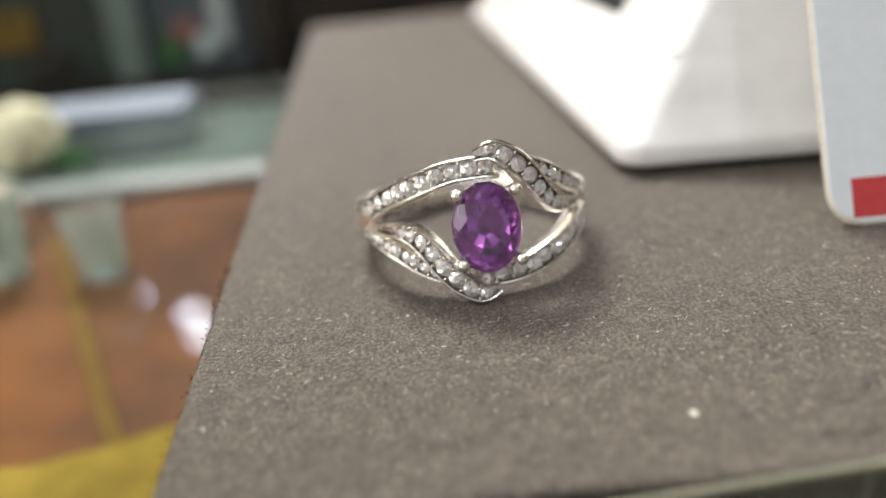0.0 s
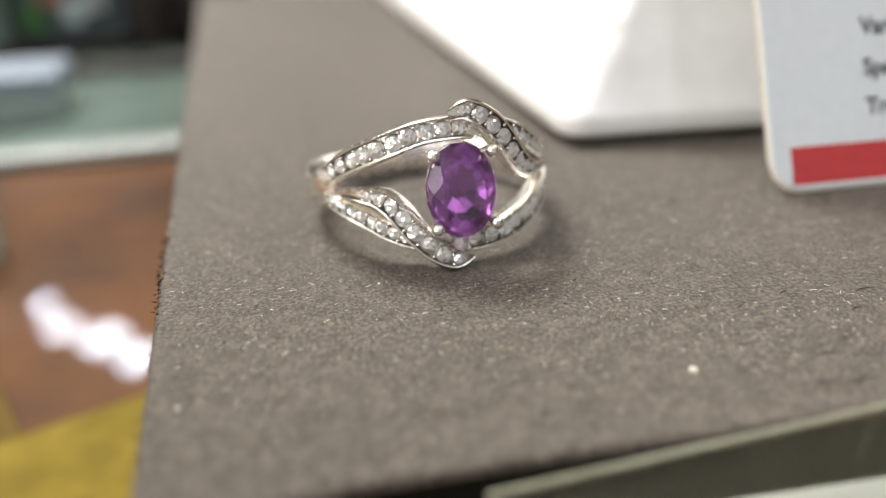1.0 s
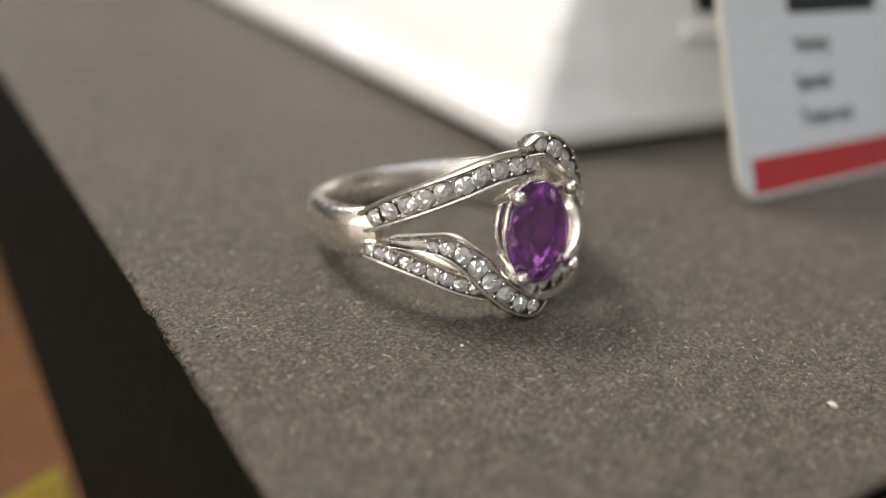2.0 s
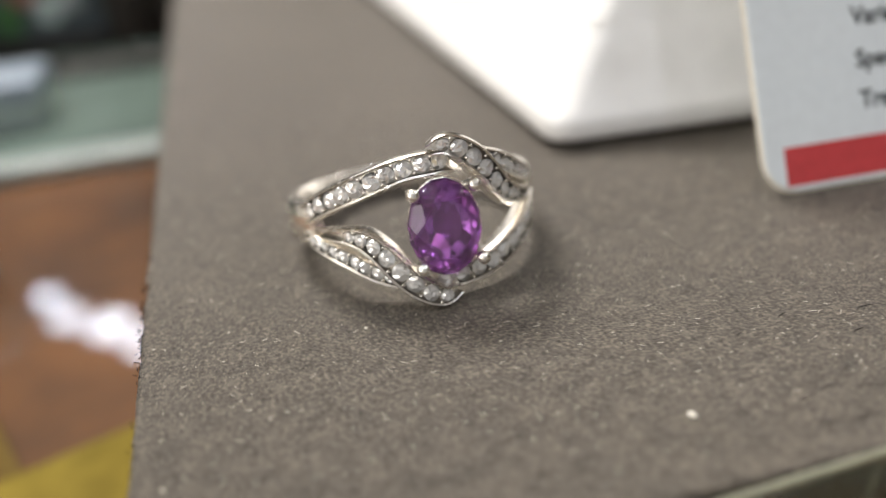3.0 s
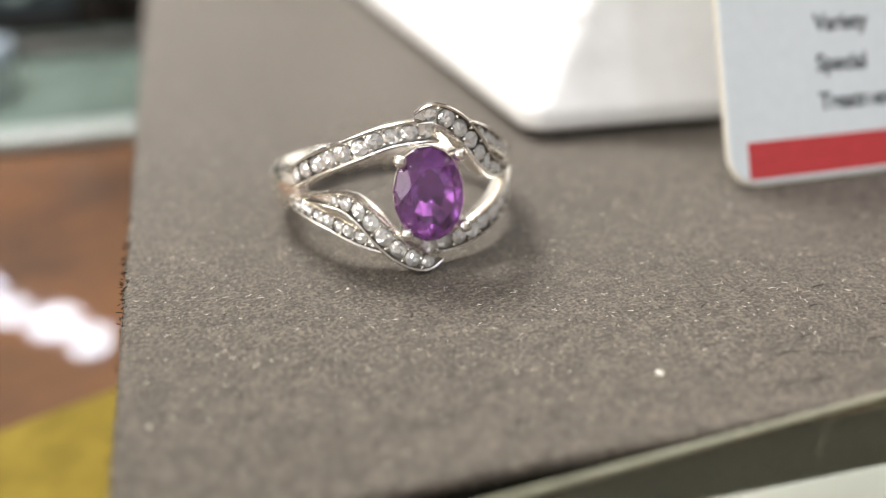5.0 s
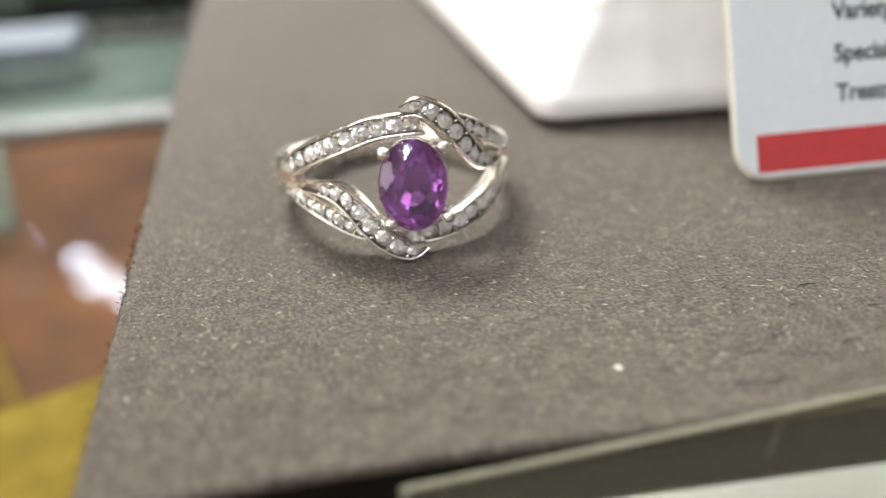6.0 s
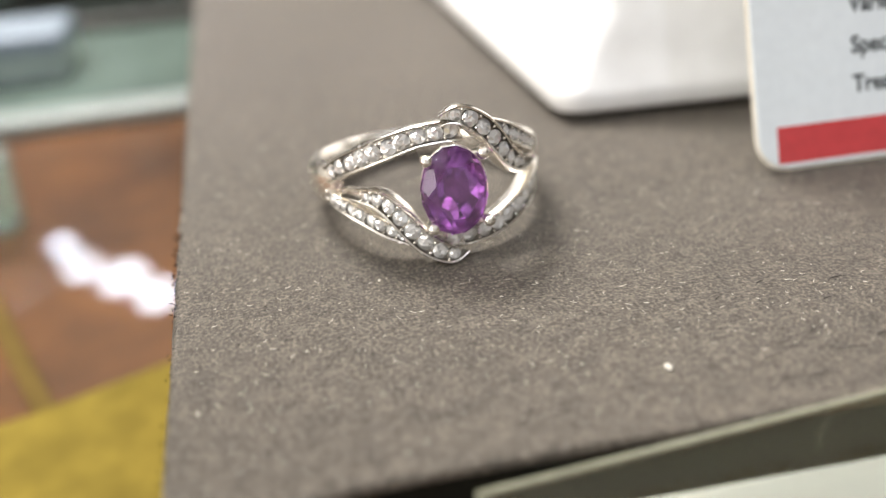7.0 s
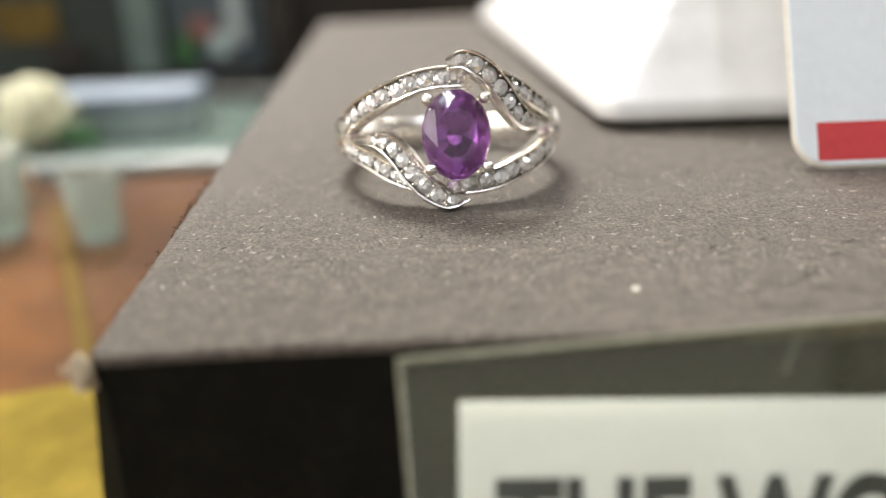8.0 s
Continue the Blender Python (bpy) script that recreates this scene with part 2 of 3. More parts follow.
def letters(text, size, x_scale, frame_m, depth=0.004, bold=0.0):
    """A bmesh, in centimetres, of words set in the built-in font, laid on the plane of frame_m."""
    curve = bpy.data.curves.new("words", "FONT")
    curve.body, curve.size, curve.extrude, curve.offset = text, size, depth, bold
    ob = new("words", curve)
    bpy.context.view_layer.update()
    mesh = bpy.data.meshes.new_from_object(ob.evaluated_get(bpy.context.evaluated_depsgraph_get()))
    bm = bmesh.new()
    bm.from_mesh(mesh)
    bpy.data.objects.remove(ob)
    bpy.data.meshes.remove(mesh)
    bpy.data.curves.remove(curve)
    return move(bm, frame_m @ Matrix.Diagonal((x_scale, 1, 1, 1)))


def frame_from(origin, right, up):
    """A frame whose x goes right, y up the sheet and z out of it."""
    x, y = Vector(right).normalized(), Vector(up).normalized()
    z = x.cross(y).normalized()
    y = z.cross(x)
    m = Matrix((x, y, z)).transposed().to_4x4()
    m.translation = Vector(origin)
    return m


def sheet(w, h, radius, thick, m, steps=6):
    """A card with round corners, its face at z = 0 of m, its lower left corner at the origin."""
    ring = []
    for cx, cy, a0 in ((w - radius, h - radius, 0), (radius, h - radius, 90), (radius, radius, 180), (w - radius, radius, 270)):
        for k in range(steps + 1):
            a = radians(a0 + 90 * k / steps)
            ring.append((cx + radius * math.cos(a), cy + radius * math.sin(a)))
    e = min(thick * 0.3, 0.02)
    def inset(d):
        return [(x + d * (w / 2 - x) / (w / 2), y + d * (h / 2 - y) / (h / 2)) for x, y in ring]
    rings = [[(x, y, -thick) for x, y in inset(e)], [(x, y, -thick + e) for x, y in ring], [(x, y, -e) for x, y in ring], [(x, y, 0) for x, y in inset(e)]]
    return move(loft(rings), m)



# ---- the room ----
def room():
    lo, hi = (-260, -260), (260, 420)
    fz, cz, th = FLOOR_Z * 100, CEILING_Z * 100, 10
    single("floor", box((lo[0], lo[1], fz - th), (hi[0], hi[1], fz)), FLOOR_TILE, "brown tiled shop floor", "floor", kind="structure")
    single("ceiling", box((lo[0], lo[1], cz), (hi[0], hi[1], cz + th)), CEILING_PAINT, "white painted shop ceiling", "ceiling", kind="structure")
    for name, a, b in (("wall_north", (lo[0], hi[1]), (hi[0], hi[1] + th)), ("wall_south", (lo[0], lo[1] - th), (hi[0], lo[1])),
                       ("wall_west", (lo[0] - th, lo[1] - th), (lo[0], hi[1] + th)), ("wall_east", (hi[0], lo[1] - th), (hi[0] + th, hi[1] + th))):
        # Both of these walls are opened for the added windows.
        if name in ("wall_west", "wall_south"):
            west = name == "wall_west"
            u0, u1, z0, z1 = [v * 100 for v in (ADDED_WINDOW if west else ADDED_SOUTH_WINDOW)]
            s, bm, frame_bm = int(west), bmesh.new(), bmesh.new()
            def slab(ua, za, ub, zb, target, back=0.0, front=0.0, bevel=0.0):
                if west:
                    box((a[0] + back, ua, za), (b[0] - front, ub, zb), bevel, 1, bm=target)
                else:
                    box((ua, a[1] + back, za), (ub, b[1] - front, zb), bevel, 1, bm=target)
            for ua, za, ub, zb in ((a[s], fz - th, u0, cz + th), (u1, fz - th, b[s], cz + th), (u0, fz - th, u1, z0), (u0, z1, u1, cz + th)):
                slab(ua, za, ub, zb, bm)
            single(name, bm, PALE_PAINT, "painted shop wall with a wide window added to light the ring", "wall", kind="structure")
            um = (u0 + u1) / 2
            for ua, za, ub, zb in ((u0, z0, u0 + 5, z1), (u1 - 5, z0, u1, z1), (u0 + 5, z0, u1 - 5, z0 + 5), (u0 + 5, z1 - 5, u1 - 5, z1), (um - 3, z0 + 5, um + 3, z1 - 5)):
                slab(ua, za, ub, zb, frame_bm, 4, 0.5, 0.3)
            single("added_window_1" if west else "added_window_2", frame_bm, DARK_WOOD, "dark wooden frame of the added, unseen window", "window", kind="structure")
        else:
            single(name, box((*a, fz - th), (*b, cz + th)), WALL_PAINT, "dull brown-grey painted shop wall", "wall", kind="structure")
    for x, y, sx, sy, _ in PANELS:
        t = thing("ceiling_light", (x * 100, y * 100, cz), "flat white rectangular ceiling light panel, switched on", "ceiling light", "ceiling lights")
        bm = bmesh.new()
        for a, b in (((-sx / 2 - 0.03, -sy / 2 - 0.03), (sx / 2 + 0.03, -sy / 2)), ((-sx / 2 - 0.03, sy / 2), (sx / 2 + 0.03, sy / 2 + 0.03)),
                     ((-sx / 2 - 0.03, -sy / 2), (-sx / 2, sy / 2)), ((sx / 2, -sy / 2), (sx / 2 + 0.03, sy / 2))):
            box(((x + a[0]) * 100, (y + a[1]) * 100, cz - 3), ((x + b[0]) * 100, (y + b[1]) * 100, cz), bm=bm)
        part("frame", bm, LAMP_RIM, t)
    for x, y, d, _ in SPOTS:
        t = thing("downlight", (x * 100, y * 100, cz), "small round white ceiling downlight, inferred or added, switched on", "ceiling light", "ceiling downlights")
        ring = [(x * 100 + (d * 50 + 1) * math.cos(k * math.tau / 24), y * 100 + (d * 50 + 1) * math.sin(k * math.tau / 24), cz - 1.5) for k in range(24)]
        part("frame", tube(ring, 0.8, 6, True), LAMP_RIM, t, "", 65)


# ---- the counter and what stands behind the box ----
def counter():
    z = COUNTER_Z * 100
    t = thing("display_counter", (-10, 5, FLOOR_Z * 100), "wooden shop counter with a glossy orange-brown glazed top", "counter")
    part("counter_top", box((-70, -14, z - 2.5), (60, 62, z), 0.2), WOOD, t, "glossy orange-brown wooden top under glass")
    part("cabinet_body", box((-68, -12, FLOOR_Z * 100), (58, 60, z - 2.5), 0.4), DARK_WOOD, t, "dark brown cabinet body")


def reflection_plume(x, y, r, h, z, label):
    """A glass-like stand-in for a pale reflection in the counter, with a wall, a thick foot and a rounded rim."""
    t = thing("reflection_glass", (x, y, z), label, "glass", "small tumblers")
    def ring_at(q, u):
        return [(x + r * q * math.cos(k * math.tau / 28), y + r * q * math.sin(k * math.tau / 28), z + h * u) for k in range(28)]
    part("body", loft([ring_at(q, u) for q, u in ((0.70, 0.0), (0.78, 0.04), (1.0, 0.97), (0.98, 1.0), (0.90, 1.0), (0.88, 0.97), (0.66, 0.12), (0.4, 0.1))]), PLUME_GLASS, t, "", 40)


def background():
    z = COUNTER_Z * 100
    edge = [(-0.56, 6.2), (-1.2, 6.0), (-2.0, 5.75), (-2.8, 5.5), (-3.6, 5.35), (-4.6, 5.4), (-6.0, 5.1), (-6.9, 4.2), (-7.1, 2.0)]
    rings = [[(-0.56, -10, z + h), *[(x, y, z + h) for x, y in edge], (-7.0, -10, z + h)] for h in (0.001, 0.10, 0.12)]
    bm = loft(rings)
    single("yellow_cloth", bm, YELLOW, "mustard-yellow cloth lying flat on the counter beside the box", "cloth")
    # pale green glass plate with a bright front edge
    t = thing("glass_plate", (-20, 20, z), "pale green glass plate with a bright edge lying on the counter", "glass plate", "glass plates")
    part("plate", box((-48, 17.4, z), (3.2, 25.0, z + 0.35), 0.06), GREEN_GLASS, t)
    part("front_edge", box((-48, 16.5, z), (3.2, 17.398, z + 0.42), 0.1), PALE_EDGE, t, "bright white-green polished edge")
    t = thing("glass_plate", (-20, 28, z), "narrow pale green glass plate behind the dark rail", "glass plate", "glass plates")
    part("plate", box((-48, 26.5, z), (3.2, 28.9, z + 0.4), 0.06), GREEN_GLASS, t)
    single("dark_rail", box((-48, 25.2, z), (3.2, 26.3, z + 0.7), 0.1), DARK_WOOD, "dark wooden rail between the glass plates", "rail")
    z1 = z + 0.35
    # cream flower head with leaves
    c = Vector((-8.5, 19.0, z1 + 1.02))
    t = thing("cream_flower", (c.x, c.y, z1), "round cream artificial flower head with green leaves on glass", "flower")
    rnd = random.Random(4)
    bm = ball(c, 1.0)
    for k in range(46):
        u, a = rnd.uniform(-0.7, 1), rnd.uniform(0, math.tau)
        s = math.sqrt(1 - u * u)
        ball(c + Vector((s * math.cos(a), s * math.sin(a), u)) * 0.9, 0.31, bm, (1, 1, 0.7), 1)
    part("petals", bm, CREAM, t, smooth=60)
    for dx, dz in ((1.2, 0.5), (1.62, 0.42)):
        part("leaf", ball((c.x + dx, 18.3, z1 + dz), 0.42, None, (1.1, 0.3, 0.8), 2), LEAF, t, "", 60)
    # pale blue carton with a lid
    t = thing("blue_carton", (-6, 21, z1), "pale blue-white cardboard carton lying on the glass plate", "carton")
    part("body", box((-8.8, 19.9, z1), (-4.2, 22.3, z1 + 0.8), 0.08), PALE_TEAL, t)
    part("lid", box((-8.9, 19.8, z1 + 0.802), (-4.1, 22.4, z1 + 1.3), 0.12), BLUE_WHITE, t, "pale blue lid")
    # tan strip lying on the counter in place of a golden reflection
    a, b = Vector((-6.2, 13.9, z)), Vector((-2.3, 5.0, z))
    bm = box((-0.14, 0, 0), (0.14, (b - a).length, 0.1), 0.03)
    move(bm, Matrix.Translation(a) @ (b - a).to_track_quat("Y", "Z").to_matrix().to_4x4())
    single("reflection_strip", bm, TAN, "narrow tan strip standing in for a golden reflection in the counter", "wooden strip")
    # Two pale solids take the place of reflections in the glossy counter top.
    reflection_plume(-6.9, 12.2, 0.95, 1.9, z, "pale teal glass shape standing in for a reflection in the counter")
    reflection_plume(-4.4, 11.6, 0.6, 1.5, z, "small pale teal glass shape standing in for a reflection in the counter")
    bm = ball((-7.6, 14.6, z + 0.62), 0.62, None, (1, 1, 1), 3)
    single("wax_ball", bm, PEACH, "small round peach-coloured wax ball on the counter", "ball", smooth=60)
    # the rack at the back
    t = thing("display_rack", (-16, 29.5, z), "dark wooden display rack with pale green glass strips and pictures", "rack")
    part("back_panel", box((-42, 30.2, z), (14, 31.2, z + 8), 0.1), DARK_WOOD, t)
    rows = (("panel", -24, -8.9, 0.9, 7, DARK_GREEN, 29.7), ("glass_strip", -8.75, -7.35, 0.2, 7, GREEN_GLASS, 29.3), ("panel", -7.2, -3.2, 0.9, 7, GREY_BLUE, 29.7),
            ("post", -2.95, -1.9, 0.0, 7, DARK_WOOD, 29.0), ("enamel_strip", -4.6, -3.9, 1.9, 7, WHITE_STRIP, 29.4), ("picture", -6.2, -5.2, 2.2, 3.0, RUST, 29.55),
            ("picture", -6.9, -6.1, 1.2, 2.4, LEAF, 29.55), ("picture", -5.4, -4.7, 1.5, 2.4, PALE_TEAL, 29.52), ("shelf", -24, -3.3, 0.5, 0.85, DARK_WOOD, 28.95),
            ("picture", -14, -11.5, 2.4, 4, TAN, 29.55), ("picture", -12.2, -10.6, 1.2, 2.3, DARK_WOOD, 29.5))
    for name, x0, x1, z0, z2, mat, y in rows:
        part(name, box((x0, y, z + z0), (x1, y + (1.2 if name in ("post", "shelf") else 0.24), z + z2), 0.04), mat, t)


# ---- the box ----
def front_y(x):
    return -0.165 * (1 - math.cos(math.tau * max(0.0, x) / 12)) if x < 12 else 0.0


BOX_W, BOX_D, BOX_H = 12.0, 20.0, -COUNTER_Z * 100


def box_sides(grow, z, inset=0.0, rough=0.007):
    """The box's four sides as rows of points, counter-clockwise from the worn corner, at a height."""
    def point(x, y, nx, ny):
        return (x + nx * (grow - inset), y + ny * (grow - inset), z)
    r = 0.085
    front = [point(x, front_y(x), 0, -0.75) for x in [r + (BOX_W - 2 * r) * k / 48 for k in range(49)]]
    right = [point(BOX_W, y, 1, 0) for y in [r + (BOX_D - 2 * r) * k / 12 for k in range(13)]]
    back = [point(x, BOX_D, 0, 1) for x in [BOX_W - r - (BOX_W - 2 * r) * k / 12 for k in range(13)]]
    rnd = random.Random(9)
    left = []
    for k in range(201):
        y = BOX_D - r - (BOX_D - 2 * r) * k / 200
        left.append(point(rough * rnd.gauss(0, 1) * (0.35 + 0.65 * (abs(y - 2.9) < 0.8)), y, -1, 0))
    return front, right, back, left


def board_box():
    t = thing("display_box", (6, 10, -BOX_H), "flat dark board box covered in brown-grey paper, corner worn", "box")
    def ring(grow, z, inset=0.0):
        return sum(box_sides(grow, z, inset), [])
    e = 0.045
    rings = [ring(0.0, -0.12, 0.02), ring(0.0, -e), ring(0.0, -e * 0.35, e * 0.25), ring(0.0, 0.0, e), ring(0.0, 0.0, e + 0.03)]
    part("lid", loft(rings), PAPER_TOP, t, "brown-grey paper lid with fibrous grain", 60)
    taper = 0.125
    top, bottom = box_sides(0.004, -0.075, rough=0.0), box_sides(taper * BOX_H, -BOX_H, rough=0.0)
    for side, (a, b) in enumerate(zip(top, bottom)):
        a, b = [*a, top[(side + 1) % 4][0]], [*b, bottom[(side + 1) % 4][0]]
        mid = Vector((BOX_W / 2, BOX_D / 2, 0))
        def shrunk(points, d):
            out = []
            for p in points:
                v = Vector(p)
                w = Vector((mid.x - v.x, mid.y - v.y, 0))
                out.append(v + Vector((math.copysign(min(d, abs(w.x)), w.x), math.copysign(min(d, abs(w.y)), w.y), 0)))
            return out
        part("side_wall", loft([list(a), list(b), shrunk(b, 0.2), shrunk(a, 0.2), list(a)], False, False), BLACK_WRAP, t, "black paper side", 40)
    # worn corner: frayed grey-white board
    rnd = random.Random(2)
    bm = ball((-0.02, -0.02, -0.085), 0.06, None, (1, 0.8, 1.6), 3)
    for v in bm.verts:
        v.co += Vector((rnd.gauss(0, 1), rnd.gauss(0, 1), rnd.gauss(0, 1))) * 0.011
    for k in range(14):
        ball((rnd.uniform(-0.1, 0.03), rnd.uniform(-0.08, 0.03), rnd.uniform(-0.19, -0.01)), rnd.uniform(0.012, 0.028), bm, (1, 1, 1.4), 1)
    tagged(part("worn_corner", bm, RAW_BOARD, t, "", None), "frayed cream board at the worn corner", kind="stuff")
    # frayed rim of the long edge
    bm = bmesh.new()
    for k in range(150):
        y = abs(rnd.gauss(0, 5)) if k > 60 else rnd.gauss(2.8, 0.5)
        if 0.1 < y < 18:
            a = rnd.uniform(0, math.tau)
            p = Vector((rnd.uniform(-0.02, 0.03), y, rnd.uniform(-0.04, 0.004)))
            tube([p, p + Vector((math.cos(a) * 0.03, math.sin(a) * 0.03, rnd.uniform(0, 0.03)))], [0.004, 0.002], 4, bm=bm)
    tagged(part("frayed_rim", bm, BLACK_WRAP, t), kind="stuff")


def lint():
    """Pale and dark loose fibres on the lid."""
    rnd = random.Random(11)
    for mat, label, count in ((LINT, "fine pale paper fibres scattered over the box lid", 2600), (BLACK_WRAP, "fine dark specks and fibres on the box lid", 300)):
        bm = bmesh.new()
        for k in range(count):
            x, y = rnd.uniform(0.1, 8.5), rnd.uniform(0.05, 9.0)
            if y < front_y(x) + 0.1:
                continue
            a, l, r = rnd.uniform(0, math.tau), rnd.choice((0.015, 0.02, 0.03, 0.05)) * rnd.uniform(0.7, 1.3), rnd.uniform(0.0014, 0.0032)
            b = a + rnd.uniform(-0.8, 0.8)
            p = Vector((x, y, r * 0.6))
            q = p + Vector((math.cos(a), math.sin(a), 0)) * l / 2
            s = q + Vector((math.cos(b), math.sin(b), rnd.uniform(0, 0.15))) * l / 2
            tube([p, q, s], [r * 0.6, r, r * 0.5], 4, bm=bm)
        single("paper_fibres", bm, mat, label, "fibres", kind="stuff", smooth=None)
    for x, y, r in ((3.33, 0.37, 0.028), (0.21, 0.91, 0.011), (1.65, 2.07, 0.012)):
        bm = ball((x, y, r * 0.45), r, None, (1.0, 1.25, 0.55), 2)
        for v in bm.verts:
            v.co += Vector((rnd.gauss(0, 1), rnd.gauss(0, 1), 0)) * r * 0.12
        single("white_crumb", bm, LINT, "tiny off-white crumb lying on the box lid", "crumb", "crumbs", smooth=None)
    # torn flap of the lid's paper
    bm = bmesh.new()
    scuffs = ((3.95, 0.22, 0.20, 0.2), (4.15, 0.27, 0.25, 0.05), (4.4, 0.24, 0.16, -0.3), (3.7, 0.30, 0.1, 0.5), (5.0, 0.9, 0.2, 0.1), (4.45, 1.03, 0.12, 0.4), (4.45, 0.36, 0.14, 0.5),
              (4.80, 0.70, 0.11, 0.2), (3.9, -0.03, 0.24, 0.25), (4.15, -0.04, 0.22, 0.1), (4.58, 0.17, 0.16, -0.2), (4.05, 0.95, 0.09, 0.5), (4.85, 0.2, 0.2, 0.15), (5.3, 0.55, 0.16, 0.0), (5.1, 0.05, 0.25, 0.1))
    for x, y, l, a in scuffs:
        p = Vector((x, y, 0.001))
        d = Vector((math.cos(a), math.sin(a), 0)) * l
        side = Vector((-d.y, d.x, 0)) * rnd.uniform(0.08, 0.22)
        tube([p, p + d * 0.3 + side, p + d * 0.65 + side * 0.8, p + d], [0.001, 0.006, 0.005, 0.001], 6, bm=bm)
    single("paper_scuff", bm, SCUFF, "small dark scuffs torn in the lid's paper", "scuff", kind="stuff")


# ---- the laminated sign ----
def sign():
    lean = Vector((0, 0.34, 0.94)).normalized()
    right = Vector((1, -0.02, 0.03)).normalized()
    top = Vector((1.88, -0.28, -0.03))
    h = 3.66
    m = frame_from(top - lean * h, right, lean)
    t = thing("laminated_sign", top - lean * h, "laminated white sign leaning against the front of the box", "sign")
    film_ob = part("laminate", sheet(8.6, h, 0.03, 0.05, m, 3), LAMINATE, t, "clear plastic laminate with a wide margin")
    film_ob.visible_shadow = False
    for x0, y0, x1, y1 in ((0, h + 0.002, 8.6, h + 0.03), (-0.03, 0, -0.002, h + 0.03)):
        part("laminate_edge", move(box((x0, y0, -0.045), (x1, y1, 0.004), 0.006, 1), m), LAMINATE_EDGE, t, "pale cut edge of the laminate")
    scratch = move(box((2.1, -0.004, 0.001), (2.35, 0.004, 0.004), 0.001, 1), m @ Matrix.Translation((0, h - 0.2, 0)) @ Matrix.Translation((2.15, 0, 0)) @ Matrix.Rotation(radians(62), 4, "Z") @ Matrix.Translation((-2.15, 0, 0)))
    part("scratch", scratch, LAMINATE_EDGE, t, "pale scratch in the laminate")
    rot = Matrix.Rotation(radians(-4.6), 4, "Z")
    mp = m @ Matrix.Translation((0.30, h - 0.24, -0.018)) @ rot
    w, d = 7.7, 2.85
    paper = move(box((0, -d, -0.014), (w, 0, 0), 0.003, 1), mp)
    part("paper", paper, LABEL_PAPER, t, "white paper sheet")
    words = letters("THE WOR", 0.86, 0.70, mp @ Matrix.Translation((0.21, -0.45 - 0.60, 0.0035)), 0.002, 0.026)
    part("word", words, INK, t, "black capitals", None)


# ---- the printed card ----
def gem_card():
    up = Vector((0.04, 0.42, 0.91)).normalized()
    right = Vector((1, -0.07, 0)).normalized()
    o = Vector((5.61, 2.66, 0.03))
    m = frame_from(o, right, up)
    t = thing("gem_card", o, "white printed card with a red band and rounded corners, standing upright", "card")
    part("card_sheet", sheet(5.4, 8.5, 0.32, 0.075, m), CARD_WHITE, t)
    edge = sheet(5.4 + 0.03, 8.5 + 0.03, 0.33, 0.05, m @ Matrix.Translation((-0.015, -0.015, -0.012)))
    part("card_core", edge, CARD_EDGE, t, "cream core at the card's edge")
    part("red_band", move(box((0.21, 0.055, 0), (5.2, 0.42, 0.004)), m), CARD_RED, t, "glossy red band")
    for text, v in (("Variety", 1.46), ("Special", 1.06), ("Treatment", 0.68)):
        bm = letters(text, 0.235, 0.92, m @ Matrix.Translation((1.06, v, 0.002)), 0.001, 0.006)
        part("word", bm, INK, t, "small black print", None)
    part("text_bar", move(box((1.02, 1.86, 0), (2.6, 2.06, 0.003)), m), INK, t, "dark printed line")


